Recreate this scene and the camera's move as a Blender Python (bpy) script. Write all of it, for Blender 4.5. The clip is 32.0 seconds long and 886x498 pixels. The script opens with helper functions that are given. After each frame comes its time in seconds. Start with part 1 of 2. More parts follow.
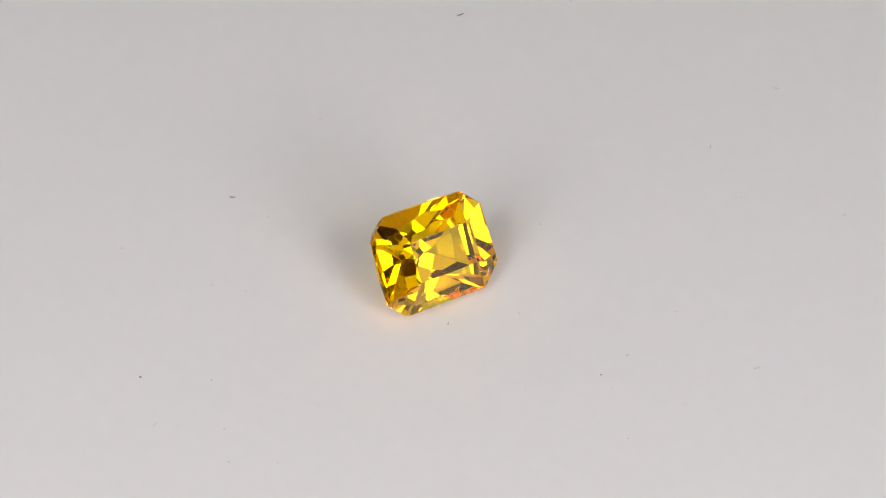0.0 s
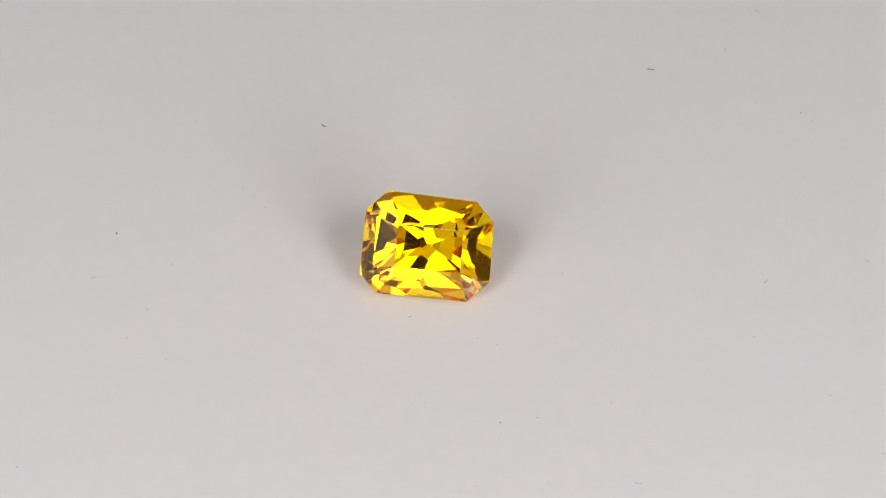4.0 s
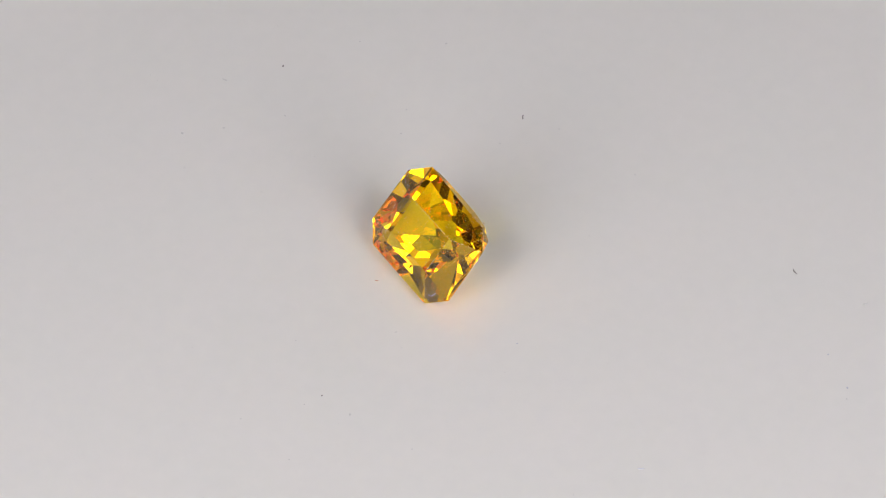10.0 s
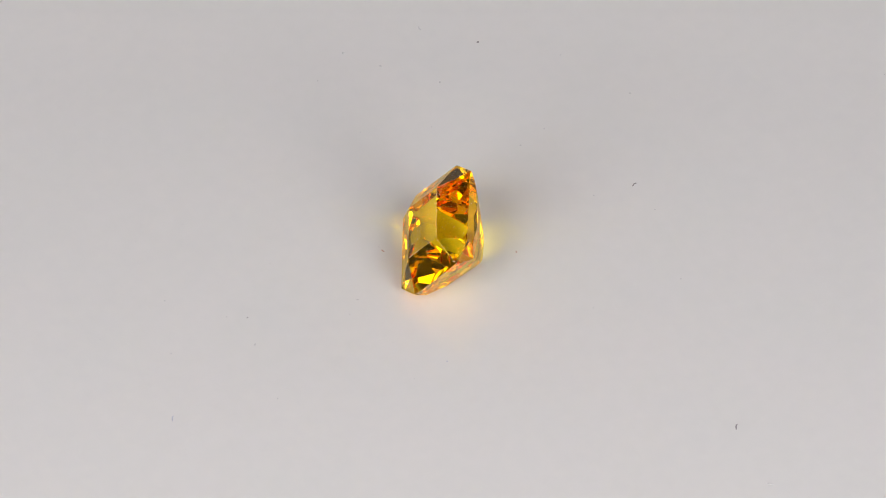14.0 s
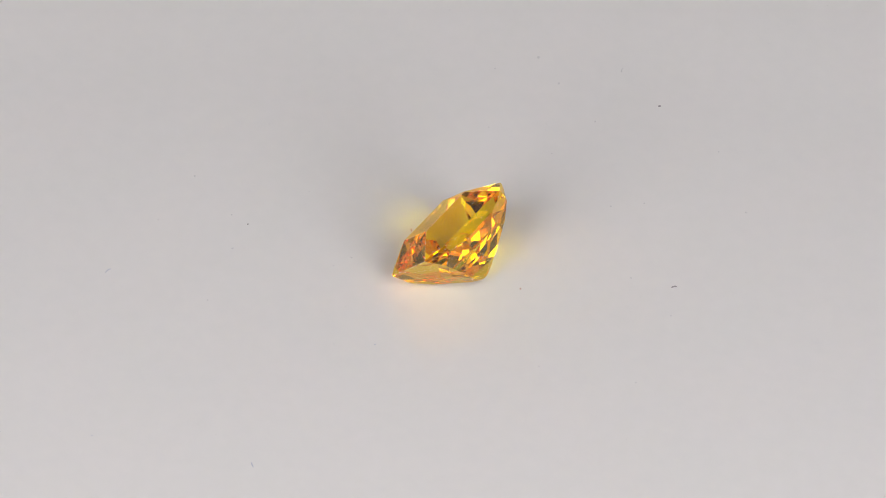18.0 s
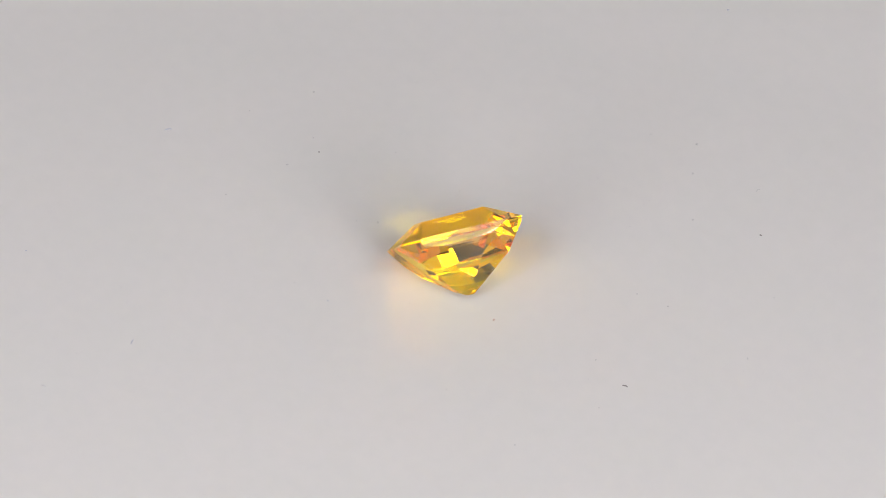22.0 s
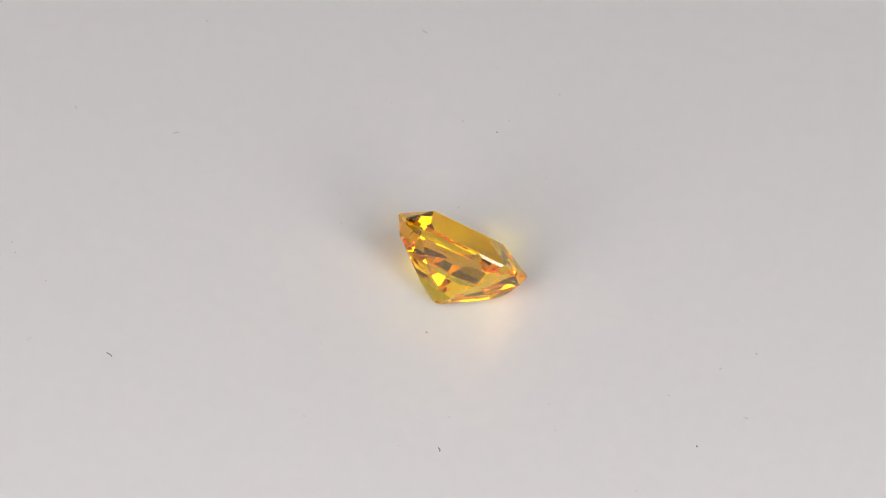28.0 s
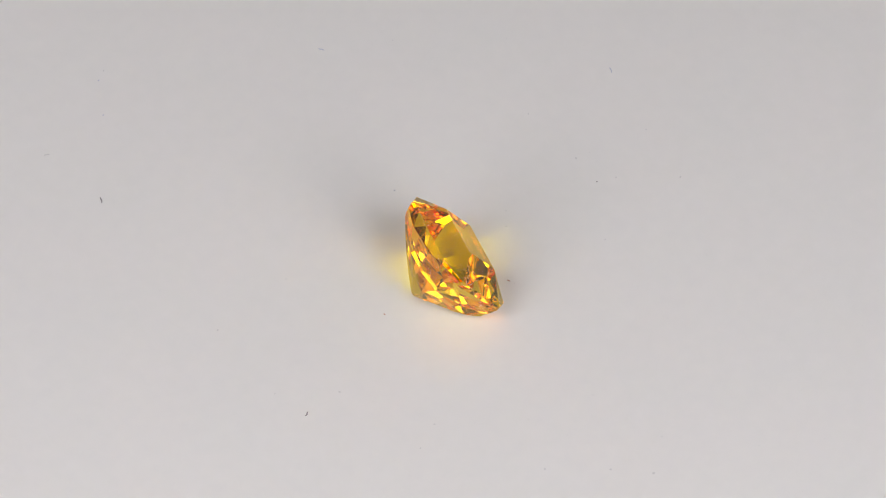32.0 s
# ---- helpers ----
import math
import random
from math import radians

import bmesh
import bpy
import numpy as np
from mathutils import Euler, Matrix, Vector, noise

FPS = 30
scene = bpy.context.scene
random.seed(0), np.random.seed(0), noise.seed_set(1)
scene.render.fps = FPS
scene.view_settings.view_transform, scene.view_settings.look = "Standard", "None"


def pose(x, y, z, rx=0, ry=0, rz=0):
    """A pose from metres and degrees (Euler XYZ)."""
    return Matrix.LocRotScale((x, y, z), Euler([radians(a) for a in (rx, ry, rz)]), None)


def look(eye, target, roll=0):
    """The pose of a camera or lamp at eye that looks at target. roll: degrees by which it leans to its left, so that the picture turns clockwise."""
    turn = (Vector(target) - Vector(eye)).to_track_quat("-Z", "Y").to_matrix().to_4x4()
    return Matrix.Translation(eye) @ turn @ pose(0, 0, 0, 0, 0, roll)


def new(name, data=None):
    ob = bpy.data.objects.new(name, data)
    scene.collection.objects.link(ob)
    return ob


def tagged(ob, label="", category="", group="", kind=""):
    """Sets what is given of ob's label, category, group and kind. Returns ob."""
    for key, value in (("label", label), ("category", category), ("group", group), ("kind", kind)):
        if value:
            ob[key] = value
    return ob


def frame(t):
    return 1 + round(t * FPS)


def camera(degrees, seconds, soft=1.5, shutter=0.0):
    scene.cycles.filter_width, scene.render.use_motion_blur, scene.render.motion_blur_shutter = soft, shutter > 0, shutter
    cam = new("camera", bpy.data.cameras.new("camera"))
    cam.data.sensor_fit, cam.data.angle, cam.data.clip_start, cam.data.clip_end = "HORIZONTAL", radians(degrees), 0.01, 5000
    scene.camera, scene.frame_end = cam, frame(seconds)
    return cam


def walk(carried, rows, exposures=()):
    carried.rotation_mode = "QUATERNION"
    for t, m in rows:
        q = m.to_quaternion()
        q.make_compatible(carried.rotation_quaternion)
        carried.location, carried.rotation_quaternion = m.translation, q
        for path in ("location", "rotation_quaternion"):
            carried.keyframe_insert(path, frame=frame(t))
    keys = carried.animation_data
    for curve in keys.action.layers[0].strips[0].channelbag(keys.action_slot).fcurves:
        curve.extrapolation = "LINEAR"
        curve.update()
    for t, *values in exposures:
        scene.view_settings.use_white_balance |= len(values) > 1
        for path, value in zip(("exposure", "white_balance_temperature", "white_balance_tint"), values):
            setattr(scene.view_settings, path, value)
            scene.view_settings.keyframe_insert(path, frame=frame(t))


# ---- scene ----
MM = 0.001

# A still camera on a tripod, looking down on the turntable from about half a metre.
cam = camera(6.0, 32.0, soft=0.9)
VIEW = Matrix(((0.99862099, -0.05249875, 0.00004198), (0.03875366, 0.7366248, -0.67519038), (0.03541573, 0.67426091, 0.73764351))).to_4x4()
VIEW.translation = (0.0, -0.35393, 0.38893)
walk(cam, [(0.0, VIEW), (32.0, VIEW)], [(0.0, 0.0), (32.0, 0.0)])

# The turn of the table, degrees clockwise seen from above, every two seconds.
TURN = [0.0, 17.04, 34.13, 51.29, 68.54, 85.98, 103.83, 121.89, 139.85, 157.85, 175.86, 193.47, 210.78, 228.42, 246.14, 263.41, 280.37]
# The disc sits a little askew on its axle.
SKEW = Vector((-0.0119, -0.0224, 1.0)).normalized()


scene.cycles.max_bounces, scene.cycles.glossy_bounces, scene.cycles.transmission_bounces = 40, 32, 32
scene.cycles.caustics_reflective = scene.cycles.caustics_refractive = True
scene.cycles.sample_clamp_indirect, scene.cycles.sample_clamp_direct, scene.cycles.blur_glossy = 0.0, 0.0, 0.0

# ---- light ----
world = bpy.data.worlds.new("studio_air")
scene.world = world
world.use_nodes = True
world.node_tree.nodes["Background"].inputs["Color"].default_value = (1.0, 0.98, 0.97, 1)
world.node_tree.nodes["Background"].inputs["Strength"].default_value = 0.05


def softbox(name, azimuth, elevation, distance, width, height, watts):
    """A rectangular softbox that faces the stone; azimuth in degrees from the camera's side, to the right."""
    lamp = bpy.data.lights.new(name, "AREA")
    lamp.shape, lamp.size, lamp.size_y, lamp.energy = "RECTANGLE", width, height, watts
    lamp.color = (1.0, 0.968, 0.973)
    ob = new(name, lamp)
    a, e = radians(azimuth), radians(elevation)
    eye = Vector((math.sin(a) * math.cos(e), -math.cos(a) * math.cos(e), math.sin(e))) * distance
    ob.matrix_world = look(eye, (0, 0, 0.003))
    return ob


# Beside the camera, to the right and to the left: a wide diffuser with a brighter middle, a low strip and a high lamp.
for side, low, high in ((1, 37, 45), (-1, 33, 40)):
    softbox("diffuser_lamp", side * 41, 32.5, 0.27, 0.23, 0.275, 0.145 + 0.006 * side)
    softbox("core_lamp", side * 39, 33, 0.25, 0.15, 0.13, 0.168)
    softbox("low_lamp", side * low, 19, 0.24, 0.09, 0.042, 0.085 + 0.012 * side)
    softbox("high_lamp", side * high, 53, 0.23, 0.05, 0.05, 0.075)
# A weak fill lamp, added unseen overhead to lift the booth's dim parts.
softbox("overhead_fill_lamp", 180, 89.9, 0.89, 1.2, 1.2, 0.08)


# ---- materials ----
def material(name):
    m = bpy.data.materials.new(name)
    m.use_nodes = True
    t = m.node_tree
    return m, t, t.nodes["Principled BSDF"]


def plain(name, colour, rough, scale, vary=0.15, bump=0.0, metal=0.0):
    """A painted or plastic surface with two scales of unevenness."""
    m, t, p = material(name)
    where = t.nodes.new("ShaderNodeTexCoord")
    big, fine = t.nodes.new("ShaderNodeTexNoise"), t.nodes.new("ShaderNodeTexNoise")
    big.inputs["Scale"].default_value, fine.inputs["Scale"].default_value = scale, scale * 12
    big.inputs["Detail"].default_value = fine.inputs["Detail"].default_value = 3
    add = t.nodes.new("ShaderNodeMath")
    add.operation = "MULTIPLY_ADD"
    add.inputs[1].default_value = 0.35
    ramp = t.nodes.new("ShaderNodeMix")
    ramp.data_type = "RGBA"
    ramp.inputs["A"].default_value = (*[c * (1 - vary) for c in colour], 1)
    ramp.inputs["B"].default_value = (*[min(1, c * (1 + vary)) for c in colour], 1)
    for n in (big, fine):
        t.links.new(where.outputs["Object"], n.inputs["Vector"])
    t.links.new(fine.outputs["Fac"], add.inputs[0])
    t.links.new(big.outputs["Fac"], add.inputs[2])
    t.links.new(add.outputs[0], ramp.inputs["Factor"])
    t.links.new(ramp.outputs["Result"], p.inputs["Base Color"])
    p.inputs["Roughness"].default_value, p.inputs["Metallic"].default_value = rough, metal
    if bump:
        b = t.nodes.new("ShaderNodeBump")
        b.inputs["Strength"].default_value, b.inputs["Distance"].default_value = bump, 0.00005
        t.links.new(fine.outputs["Fac"], b.inputs["Height"])
        t.links.new(b.outputs["Normal"], p.inputs["Normal"])
    return m


def enamel():
    """Satin white plastic, faintly cloudy: pinkish and greenish patches a few millimetres wide, and finer ones."""
    m, t, p = material("satin_white_plastic")
    where = t.nodes.new("ShaderNodeTexCoord")
    colour = None
    for scale, detail, a, b in ((130.0, 4.0, (0.81, 0.782, 0.778), (0.775, 0.772, 0.765)), (900.0, 3.0, (1.0, 1.0, 1.0), (0.948, 0.956, 0.956))):
        n, mix = t.nodes.new("ShaderNodeTexNoise"), t.nodes.new("ShaderNodeMix")
        n.inputs["Scale"].default_value, n.inputs["Detail"].default_value = scale, detail
        t.links.new(where.outputs["Object"], n.inputs["Vector"])
        mix.data_type = "RGBA"
        mix.inputs["A"].default_value, mix.inputs["B"].default_value = (*a, 1), (*b, 1)
        t.links.new(n.outputs["Fac"], mix.inputs["Factor"])
        if colour is None:
            colour = mix.outputs["Result"]
        else:
            both = t.nodes.new("ShaderNodeMix")
            both.data_type, both.blend_type = "RGBA", "MULTIPLY"
            both.inputs["Factor"].default_value = 1.0
            t.links.new(colour, both.inputs["A"])
            t.links.new(mix.outputs["Result"], both.inputs["B"])
            colour = both.outputs["Result"]
    t.links.new(colour, p.inputs["Base Color"])
    p.inputs["Roughness"].default_value = 0.42
    # The plastic is a little translucent: light creeps under the stone.
    p.inputs["Subsurface Weight"].default_value = 1.0
    p.inputs["Subsurface Radius"].default_value = (1.0, 1.0, 0.95)
    p.inputs["Subsurface Scale"].default_value = 0.0015
    # A thin polished skin mirrors the stone faintly.
    p.inputs["Coat Weight"].default_value, p.inputs["Coat Roughness"].default_value = 1.0, 0.01
    return m


def sapphire():
    """Clear corundum: white gloss and yellow refraction, split by Fresnel."""
    m, t, p = material("yellow_sapphire")
    t.nodes.remove(p)
    out = t.nodes["Material Output"]
    refract, gloss = t.nodes.new("ShaderNodeBsdfRefraction"), t.nodes.new("ShaderNodeBsdfGlossy")
    refract.inputs["Color"].default_value, refract.inputs["Roughness"].default_value, refract.inputs["IOR"].default_value = (1.0, 0.885, 0.12, 1), 0.0, 1.77
    gloss.inputs["Roughness"].default_value = 0.0
    fresnel, mix = t.nodes.new("ShaderNodeFresnel"), t.nodes.new("ShaderNodeMixShader")
    fresnel.inputs["IOR"].default_value = 1.77
    # Outside reflections are nearly white; total reflection inside takes the stone's colour.
    tint = t.nodes.new("ShaderNodeMix")
    tint.data_type = "RGBA"
    tint.inputs["A"].default_value, tint.inputs["B"].default_value = (1.0, 0.93, 0.78, 1), (1.0, 0.875, 0.31, 1)
    t.links.new(fresnel.outputs[0], tint.inputs["Factor"])
    t.links.new(tint.outputs["Result"], gloss.inputs["Color"])
    t.links.new(fresnel.outputs[0], mix.inputs[0])
    t.links.new(refract.outputs[0], mix.inputs[1])
    t.links.new(gloss.outputs[0], mix.inputs[2])
    t.links.new(mix.outputs[0], out.inputs["Surface"])
    return m


WHITE = plain("white_plastic", (0.78, 0.765, 0.76), 0.42, 60.0, 0.02)
ENAMEL = enamel()
METAL = plain("brushed_metal", (0.5, 0.5, 0.5), 0.3, 40.0, 0.1, metal=1.0)
DESK = plain("white_laminate", (0.75, 0.74, 0.73), 0.5, 8.0, 0.1)
PAPER = plain("pale_grey_paper", (0.47, 0.465, 0.46), 0.8, 20.0, 0.05)
WALL = plain("grey_wall_paint", (0.35, 0.35, 0.35), 0.8, 4.0, 0.04)
# Black for unseen surfaces, added so that the stone mirrors darkness.
DARK_WALL = plain("black_unseen_surround", (0.03, 0.03, 0.03), 0.8, 4.0, 0.1)
DUST_DARK = plain("dark_dust", (0.25, 0.23, 0.24), 0.9, 3000.0, 0.5)
DUST_GREY = plain("grey_dust", (0.58, 0.57, 0.58), 0.9, 3000.0, 0.3)
DUST_PALE = plain("pale_lint", (0.75, 0.73, 0.7), 0.9, 3000.0, 0.15)
DUST_BLUE = plain("blue_lint", (0.5, 0.51, 0.59), 0.9, 3000.0, 0.3)
DUST_RED = plain("reddish_lint", (0.5, 0.33, 0.28), 0.9, 3000.0, 0.3)
# Dust on the stone; the yellow light through it is put into the colour.
MOTES = plain("yellow_lit_motes", (0.85, 0.68, 0.34), 0.8, 4000.0, 0.2)
STONE = sapphire()


def part(name, bm, mat, parent=None, label=""):
    mesh = bpy.data.meshes.new(name)
    bm.to_mesh(mesh)
    bm.free()
    mesh.materials.append(mat)
    ob = new(name, mesh)
    ob.parent = parent
    return tagged(ob, label)


def box(size, centre):
    bm = bmesh.new()
    bmesh.ops.create_cube(bm, size=1)
    bmesh.ops.scale(bm, vec=size, verts=bm.verts)
    bmesh.ops.translate(bm, vec=centre, verts=bm.verts)
    return bm


def turned(profile, steps):
    """A body of revolution about z from (radius, height) pairs."""
    bm = bmesh.new()
    rings = []
    for r, z in profile:
        if r < 1e-9:
            rings.append([bm.verts.new((0, 0, z))])
        else:
            rings.append([bm.verts.new((r * math.cos(2 * math.pi * i / steps), r * math.sin(2 * math.pi * i / steps), z)) for i in range(steps)])
    for a, b in zip(rings, rings[1:]):
        for i in range(steps):
            j = (i + 1) % steps
            if len(a) == 1:
                bm.faces.new((a[0], b[i], b[j]))
            elif len(b) == 1:
                bm.faces.new((a[i], b[0], a[j]))
            else:
                bm.faces.new((a[i], b[i], b[j], a[j]))
    bmesh.ops.recalc_face_normals(bm, faces=bm.faces)
    return bm


# ---- the room and the desk ----
# Unseen closing surfaces; south wall and ceiling are black to darken the facets.
for name, size, centre, mat in (
    ("wall_north", (1.6, 0.1, 1.75), (0, 0.75, 0.025), WALL),
    ("wall_south", (1.6, 0.1, 1.75), (0, -0.95, 0.025), DARK_WALL),
    ("wall_east", (0.1, 1.6, 1.75), (0.75, -0.1, 0.025), WALL),
    ("wall_west", (0.1, 1.6, 1.75), (-0.75, -0.1, 0.025), WALL),
    ("ceiling", (1.6, 1.8, 0.1), (0, -0.1, 0.95), DARK_WALL),
    ("floor", (1.6, 1.8, 0.1), (0, -0.1, -0.85), WALL),
):
    tagged(part(name, box(size, centre), mat), "plain painted surface, added unseen to close the small studio booth", kind="structure")
desk = new("desk")
desk.location = (0, 0, -0.80)
tagged(desk, "white laminate studio desk under the turntable", "desk")
part("desktop", box((1.2, 0.8, 0.03), (0, 0, 0.735)), DESK, desk)
for x in (-0.55, 0.55):
    for y in (-0.35, 0.35):
        part("leg", box((0.04, 0.04, 0.72), (x, y, 0.36)), METAL, desk)

# A low curved pale backdrop closes the booth behind the disc.
bm = bmesh.new()
rings = []
for i in range(41):
    a = radians(-10 + 5 * i)
    rings.append([bm.verts.new((r * math.cos(a), r * math.sin(a), z)) for r, z in ((0.16, -0.05), (0.16, 0.132), (0.162, 0.132), (0.162, -0.05))])
for a, b in zip(rings, rings[1:]):
    for k in range(4):
        bm.faces.new((a[k], a[(k + 1) % 4], b[(k + 1) % 4], b[k]))
bm.faces.new(rings[0][::-1])
bm.faces.new(rings[-1])
bmesh.ops.recalc_face_normals(bm, faces=bm.faces)
tagged(part("backdrop", bm, PAPER), "low curved pale grey paper backdrop standing on the desk", kind="structure")

# ---- the turntable ----
turntable = new("turntable")
tagged(turntable, "white glossy plastic turntable disc with dust on it", "turntable")
LEAN = SKEW.to_track_quat("Z", "Y").to_matrix().to_4x4()
disc = part("disc", turned([(0, 0), (0.088, 0), (0.0895, -0.0004), (0.09, -0.0014), (0.09, -0.0048), (0.089, -0.006), (0, -0.006)], 128), ENAMEL, turntable)
disc.matrix_local = LEAN
part("axle", turned([(0, -0.006), (0.012, -0.006), (0.012, -0.02), (0, -0.02)], 32), METAL, turntable)
foot = new("motor_box")
foot.location = (0, 0, -0.05)
tagged(foot, "low round white motor box under the disc, on the desk", "motor box")
part("housing", turned([(0, 0.03), (0.05, 0.03), (0.07, 0.026), (0.072, 0.022), (0.072, 0.0), (0, 0.0)], 64), WHITE, foot)


# ---- the stone ----
def below(azimuth, slope):
    """The outward normal of a facet below the girdle: azimuth in degrees from +x, slope from the girdle's plane."""
    a, s = radians(azimuth), radians(slope)
    return Vector((math.cos(a) * math.sin(s), math.sin(a) * math.sin(s), -math.cos(s)))


# The cutter's table for the facets below the girdle: azimuth, slope, distance from the middle in millimetres,
# and the distance of the same cut on the other half of the stone.
SIDE_UP = [
    (90, 74, 3.156, 3.156), (62.63, -19.21, 4.543, 5.358), (22.86, 1.45, 4.077, 4.748), (92.01, 85.92, 4.106, 3.133), (103.7, 46.69, 2.851, 2.836),
    (77.85, 47.74, 4.634, 3.138), (90, 49.19, 2.745, 2.745), (106.22, 58.18, 3.279, 4.426), (90, 51.15, 3.756, 3.756), (99.36, 33.86, 3.158, 3.556),
    (146.61, 23.81, 3.873, 3.945), (90, 51.22, 2.789, 2.789), (105.77, 31.33, 3.618, 3.535), (90, 82.3, 5.685, 5.685), (76.28, 40.74, 2.866, 2.949),
    (90, 55.07, 3.02, 3.02),
]
SIDE_DOWN = [
    (-87, 74, 3.218, 3.185), (-116.45, 34.12, 4.227, 3.713), (-101.29, 46.4, 3.449, 2.899), (-92.06, 57.38, 4.151, 2.905), (-114.24, 64.57, 3.794, 3.991),
    (-90, 40.94, 3.034, 3.034), (-145.93, 14.1, 4.24, 4.776), (-88.94, 47.89, 2.937, 3.386), (-90, 64.34, 4.007, 4.007), (-109.25, 38.13, 4.841, 4.366),
    (-90, 16.68, 3.871, 3.871), (-84.58, 61.33, 3.744, 3.061), (-90, -13.12, 4.06, 4.06), (-121.63, 40.11, 3.584, 3.229),
]
ENDS = [
    (-4, 70, 3.873, 3.898), (4, 70, 3.847, 3.851), (12.73, 53.12, 4.489, 3.539), (-94.42, 59.06, 3.353, 3.718), (1.8, 52.89, 3.155, 3.359),
    (60.23, 20.87, 3.666, 4.048), (-5.76, 168.91, 3.144, 4.108), (65.19, 47.41, 3.736, 3.836), (-62.79, 46.56, 4.659, 4.132), (54.2, 25.46, 3.464, 3.918),
    (-22.98, 19.48, 3.832, 5.495), (-15.95, 43.12, 5.086, 3.672), (-51.8, 18.91, 3.753, 4.097), (18.55, 41.01, 3.205, 3.788), (89.61, 48.61, 3.766, 3.356),
    (1.69, 41.11, 3.152, 3.483), (4.51, 37.97, 3.306, 3.239), (32.08, -31.01, 4.081, 4.888),
]
CORNERS = [
    (43.4, 72, 3.932, 4.069), (-43.4, 72, 4.038, 4.226), (-103.32, 44.76, 4.281, 3.688), (6.6, 30.91, 3.394, 4.388), (-70.67, 27.94, 5.26, 4),
]


# The corners of the girdle and of the table, in millimetres, anticlockwise from above.
GIRDLE = [(3.923, 1.977), (2.696, 3.234), (-2.704, 3.30), (-4.039, 1.901), (-4.011, -1.996), (-2.828, -3.207), (2.716, -3.25), (3.987, -1.959)]
PROUD = [-0.062, -0.044, 0.0, 0.0, 0.068, 0.0, 0.0, 0.105]
TABLE = [(2.099, 1.315), (-1.888, 1.334), (-2.021, -1.272), (2.097, -1.327)]


def gemstone():
    """A cut-corner brilliant, ground out of a block facet by facet, in millimetres, the table up."""
    top, tz = 0.06, 1.189
    girdle = [Vector((x, y, top)) for x, y in GIRDLE]
    table = [Vector((x, y, tz)) for x, y in TABLE]
    planes = [(Vector((0, 0, 1)), tz)]
    for i, p in enumerate(girdle):
        q = girdle[(i + 1) % 8]
        n = Vector((q.y - p.y, p.x - q.x, 0)).normalized()
        planes.append((n, n.dot(p) + PROUD[i]))
        # Even edges lie under a corner facet, odd ones under a side of the table.
        k = i // 2
        c = table[k] if i % 2 == 0 else (table[k] + table[(k + 1) % 4]) / 2
        n = (q - p).cross(c - p).normalized()
        n = n if n.z > 0 else -n
        planes.append((n, n.dot(p)))
    for azimuth, slope, d, other in SIDE_UP + SIDE_DOWN + ENDS + CORNERS:
        planes.append((below(azimuth, slope), d))
        if abs(azimuth) != 90:
            planes.append((below(180 - azimuth, slope), other))
    bm = bmesh.new()
    bmesh.ops.create_cube(bm, size=24)

    def grind(n, d):
        cut = bmesh.ops.bisect_plane(bm, geom=bm.verts[:] + bm.edges[:] + bm.faces[:], dist=1e-5, plane_co=n * d, plane_no=n, clear_outer=True)
        edges = [e for e in cut["geom_cut"] if isinstance(e, bmesh.types.BMEdge)]
        if edges:
            bmesh.ops.edgeloop_fill(bm, edges=edges)

    for n, d in planes:
        grind(n, d)
    bmesh.ops.remove_doubles(bm, verts=bm.verts, dist=0.004)
    bmesh.ops.dissolve_degenerate(bm, edges=bm.edges, dist=0.002)
    bmesh.ops.recalc_face_normals(bm, faces=bm.faces)
    bmesh.ops.scale(bm, vec=(MM, MM, MM), verts=bm.verts)
    return bm


bm = gemstone()
SEAT = pose(-0.000569, -0.000901, 0.002877, 51.025, 3.001, 33.736)
bm.transform(SEAT)
lift = min(v.co.dot(SKEW) for v in bm.verts)
bmesh.ops.translate(bm, vec=SKEW * (0.000004 - lift), verts=bm.verts)
flecks = bmesh.new()
rnd = random.Random(9)
faces = sorted(bm.faces, key=lambda q: -q.calc_area())
weights = [q.calc_area() for q in faces]
for i in range(2000):
    face = rnd.choices(faces, weights)[0]
    corners = [v.co for v in face.verts]
    k = rnd.randrange(1, len(corners) - 1)
    u, v = sorted((rnd.random(), rnd.random()))
    place = corners[0] * u + corners[k] * (v - u) + corners[k + 1] * (1 - v)
    size = rnd.choice((0.014, 0.017, 0.02, 0.024, 0.028, 0.032)) * MM
    turn = Matrix.Translation(place + face.normal * size * 0.1) @ Euler((rnd.random() * 6, rnd.random() * 6, rnd.random() * 6)).to_matrix().to_4x4()
    bmesh.ops.create_cube(flecks, size=size, matrix=turn @ Matrix.Diagonal((1.0, rnd.uniform(0.6, 1.6), 0.6, 1.0)))
gem = tagged(part("gemstone", bm, STONE), "faceted octagonal yellow sapphire lying tilted on the white disc", "gemstone")
tagged(part("stone_dust", flecks, MOTES, gem, "fine dust on the facets, coloured straw for the yellow light in the stone"), kind="stuff")

# ---- dust on the disc ----
def on_disc(x, y, turn=0.0):
    """A pose on the disc's top, x and y in millimetres."""
    p = Vector((x * MM, y * MM, 0))
    p.z = -(SKEW.x * p.x + SKEW.y * p.y) / SKEW.z
    return Matrix.Translation(p) @ LEAN @ pose(0, 0, 0, 0, 0, turn)


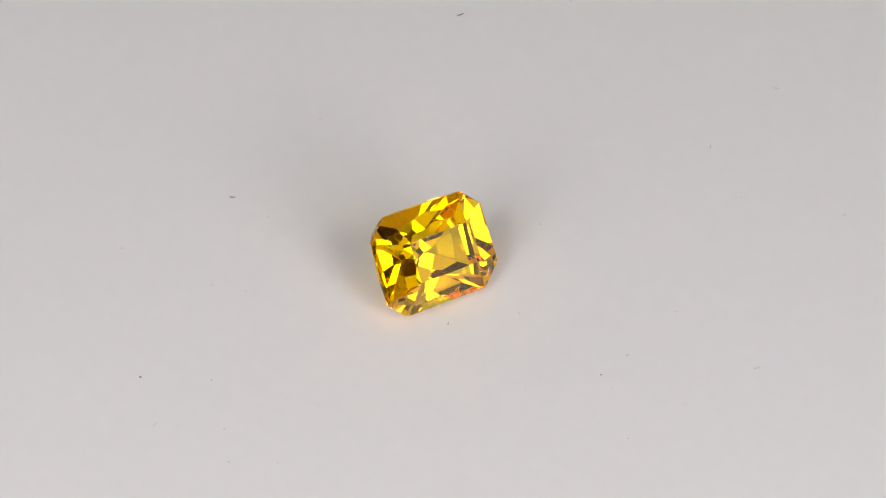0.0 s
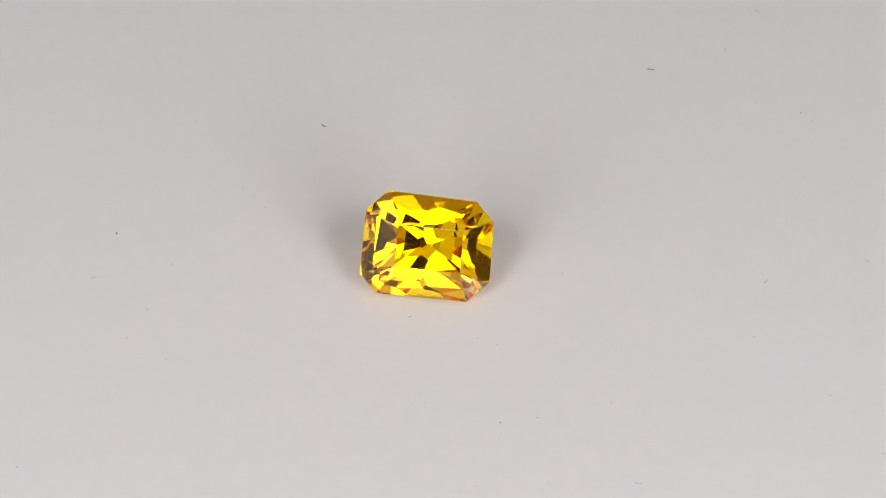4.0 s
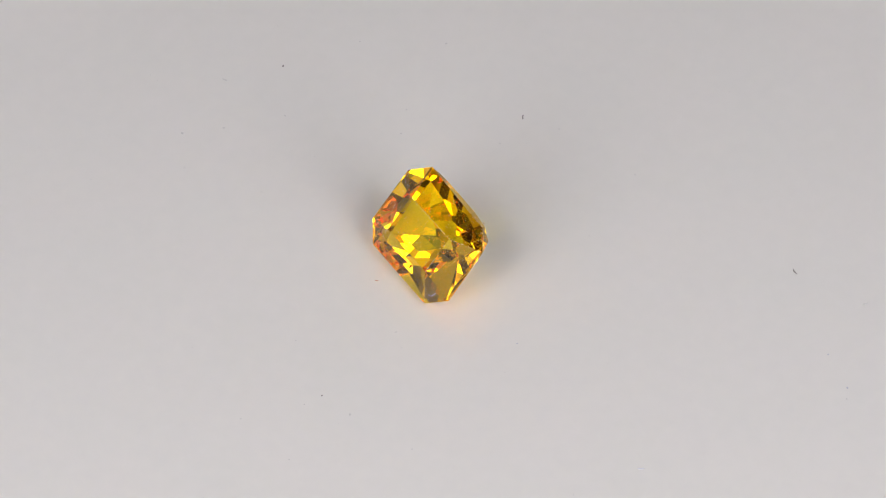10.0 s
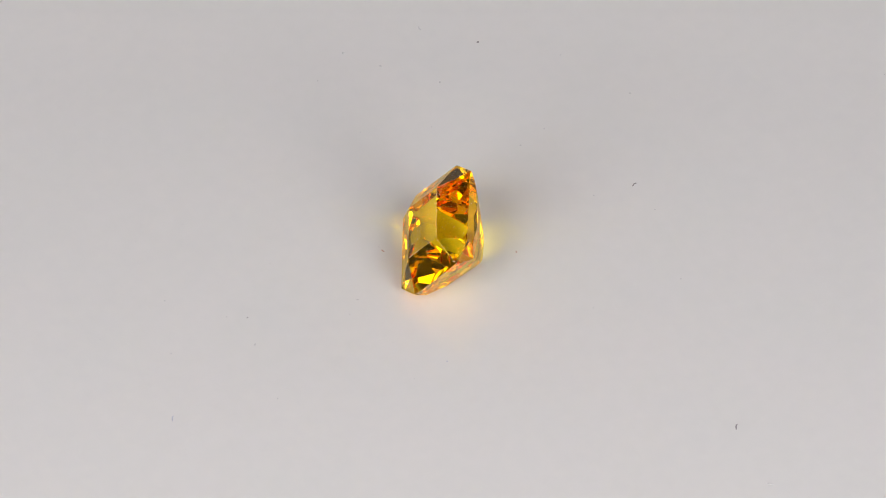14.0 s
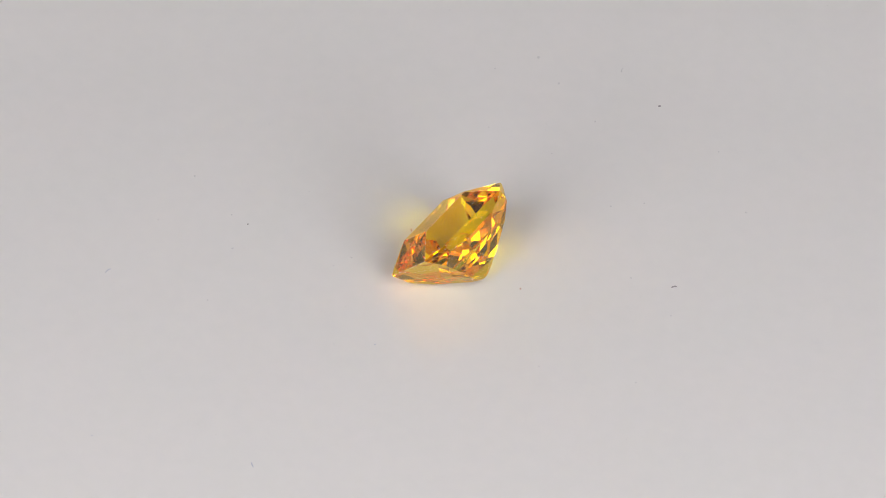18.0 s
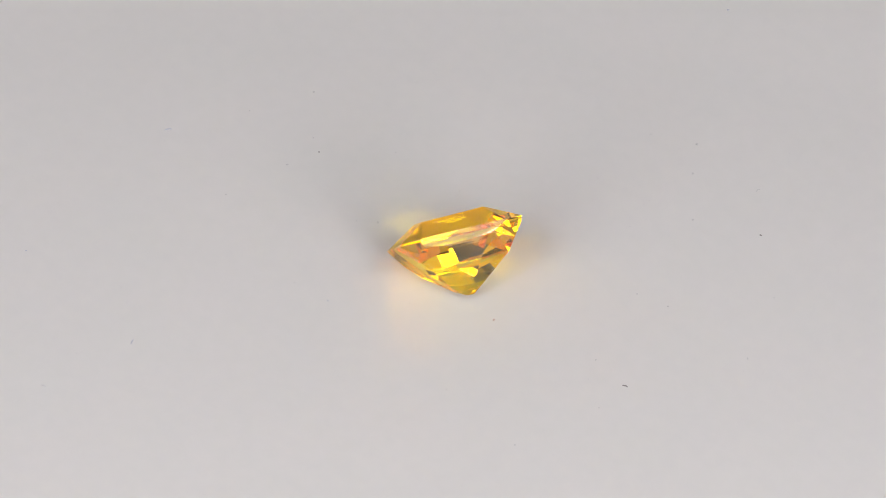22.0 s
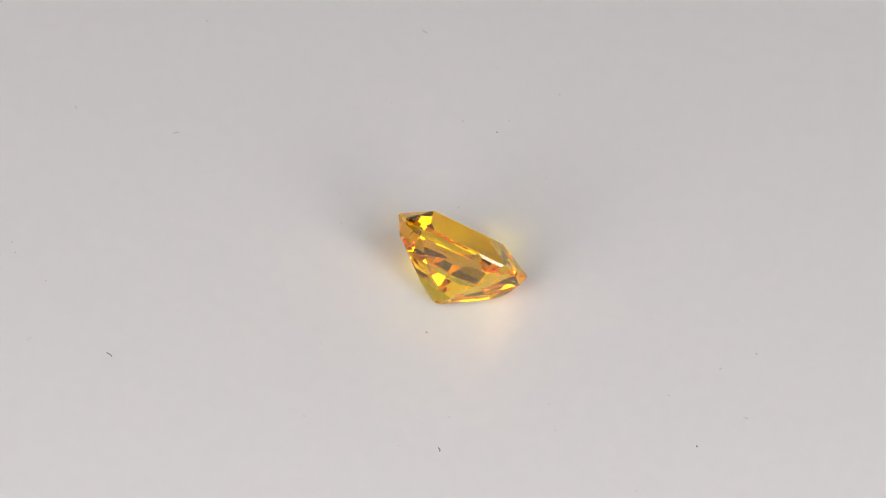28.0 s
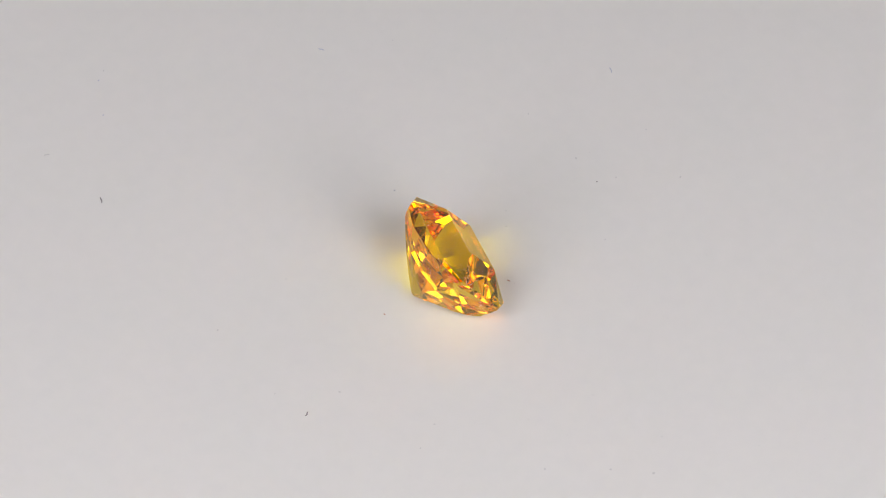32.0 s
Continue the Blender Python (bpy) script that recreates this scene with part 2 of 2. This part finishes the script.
def fibre(length, thick, bend):
    """A short curled hair lying flat, in millimetres."""
    bm = bmesh.new()
    rings, n = [], 7
    for i in range(n):
        u = i / (n - 1) - 0.5
        r = thick / 2 * (1 - 3.0 * abs(u) ** 3)
        y = bend * length * (u * u * 2 + 0.2 * math.sin(6 * u))
        rings.append([bm.verts.new((u * length * MM, (y + r * math.cos(k * math.pi / 3)) * MM, (thick * 0.42 + r * math.sin(k * math.pi / 3)) * MM)) for k in range(6)])
    for a, b in zip(rings, rings[1:]):
        for k in range(6):
            bm.faces.new((a[k], b[k], b[(k + 1) % 6], a[(k + 1) % 6]))
    bm.faces.new(rings[0][::-1])
    bm.faces.new(rings[-1])
    return bm


def grain(size, seed):
    """An uneven crumb of dust, in millimetres."""
    rnd = random.Random(seed)
    bm = bmesh.new()
    bmesh.ops.create_icosphere(bm, subdivisions=1, radius=size / 2 * MM)
    stretch = rnd.uniform(0.8, 1.5)
    for v in bm.verts:
        v.co *= rnd.uniform(0.65, 1.2)
        v.co = Vector((v.co.x * stretch, v.co.y, v.co.z * 0.45 + size * 0.2 * MM))
    return bm


HAIRS = [
    (0.31, 21.94, 50, 0.46, 0.085, 0.2, DUST_DARK), (20.55, 16.8, 20, 0.36, 0.07, 0.1, DUST_GREY), (-13.38, 5.52, 17, 0.36, 0.09, 0.25, DUST_DARK),
    (19.7, -6.6, 53, 0.45, 0.08, 0.2, DUST_BLUE), (16.5, 11.6, 110, 0.4, 0.075, 0.15, DUST_BLUE), (-17.04, -13.3, 80, 0.34, 0.08, 0.3, DUST_GREY),
    (0.55, -4.1, 100, 0.24, 0.08, 0.2, DUST_RED), (30.4, 4.4, 65, 0.45, 0.09, 0.15, DUST_GREY), (2.84, 30.2, 10, 0.5, 0.1, 0.1, DUST_GREY), (3.1, 26.2, 140, 0.36, 0.07, 0.2, DUST_GREY),
]
CRUMBS = [
    (-18.2, -9.55, 0.2, DUST_DARK), (6.0, 4.44, 0.17, DUST_BLUE), (-4.2, 2.75, 0.16, DUST_RED), (10.1, -7.7, 0.18, DUST_DARK), (-8.2, 12.4, 0.18, DUST_GREY),
    (-12.4, -16.0, 0.24, DUST_GREY), (11.7, -6.0, 0.2, DUST_GREY), (25.0, 6.3, 0.18, DUST_BLUE), (7.3, 23.6, 0.17, DUST_BLUE), (10.1, 24.6, 0.2, DUST_BLUE), (11.0, 24.5, 0.16, DUST_GREY),
    (-13.8, -9.5, 0.2, DUST_GREY), (-12.8, -13.4, 0.22, DUST_GREY), (-11.3, -28.3, 0.25, DUST_BLUE),
]
# A curled white fibre lies on the stone's corner facet, just above the girdle.
p, q, c = (SEAT @ (Vector(v) * MM) + SKEW * (0.000004 - lift) for v in ((*GIRDLE[6], 0.06), (*GIRDLE[7], 0.06), (*TABLE[3], 1.189)))
along = (q - p).normalized()
up = (q - p).cross(c - p).normalized()
side = up.cross(along)
rest = Matrix((along, side, up)).transposed().to_4x4()
rest.translation = (p * 0.55 + q * 0.45) * 0.78 + c * 0.22
curl = fibre(0.62, 0.035, 0.42)
part("fibre", curl, DUST_PALE, gem, "curled white fibre on a corner facet").matrix_local = rest
for x, y, turn, length, thick, bend, mat in HAIRS:
    hair = part("lint", fibre(length, thick, bend), mat, turntable)
    hair.matrix_local = on_disc(x, y, turn)
for i, (x, y, size, mat) in enumerate(CRUMBS):
    part("dust_speck", grain(size * 0.8, i), mat, turntable).matrix_local = on_disc(x, y, 40 * i)
FAINT = [
    (-10.2, -7.7), (15.3, -9.8), (4.9, -3.0), (18.5, 7.4), (-11.1, 4.0), (10.8, -8.8), (6.2, -2.7), (5.5, -9.2), (11.9, -12.7), (5.9, -15.6), (-20.3, -4.6), (-14.2, -1.8),
    (-7.2, -11.1), (-12.3, 7.8), (-12.1, -2.2), (0.4, -4.5), (-30.8, 13.2), (14.6, -2.3), (-26.9, -12.7), (-9.4, -15.9), (-20.0, 0.9), (8.4, 3.6), (-3.0, 9.3),
]
for i, (x, y) in enumerate(FAINT):
    part("dust_speck", grain(0.085 + 0.025 * (i % 3), 50 + i), DUST_GREY, turntable).matrix_local = on_disc(x, y, 70 * i)
rnd = random.Random(4)
bm = bmesh.new()
for i in range(220):
    r, a = 44 * math.sqrt(rnd.random()), rnd.uniform(0, 2 * math.pi)
    one = grain(rnd.uniform(0.025, 0.06), 200 + i)
    mesh = bpy.data.meshes.new("mote")
    one.transform(on_disc(r * math.cos(a), r * math.sin(a), rnd.uniform(0, 360)))
    one.to_mesh(mesh)
    one.free()
    bm.from_mesh(mesh)
    bpy.data.meshes.remove(mesh)
tagged(part("fine_dust", bm, DUST_GREY, turntable), kind="stuff")


# ---- what moves ----
def motions():
    rows = [(2.0 * i, pose(0, 0, 0, 0, 0, -a)) for i, a in enumerate(TURN)]
    # The disc gives a small jerk on its axle and wanders a little.
    for i, x, y in ((9, -0.02, 0.0), (10, -0.11, -0.02), (11, -0.11, -0.03), (12, -0.24, -0.18), (14, 0.05, -0.04), (15, 0.03, -0.04), (16, 0.03, -0.04)):
        rows[i] = (2.0 * i, pose(x * MM, y * MM, 0, 0, 0, -TURN[i]))
    rows += [(23.0, pose(-0.00014, -0.00008, 0, 0, 0, -201.8)), (24.5, pose(-0.00008, -0.00010, 0, 0, 0, -215.2)), (25.2, pose(0.00006, 0.00004, 0, 0, 0, -221.4))]
    rows.sort(key=lambda row: row[0])
    for thing in (turntable, gem):
        walk(thing, rows)


motions()
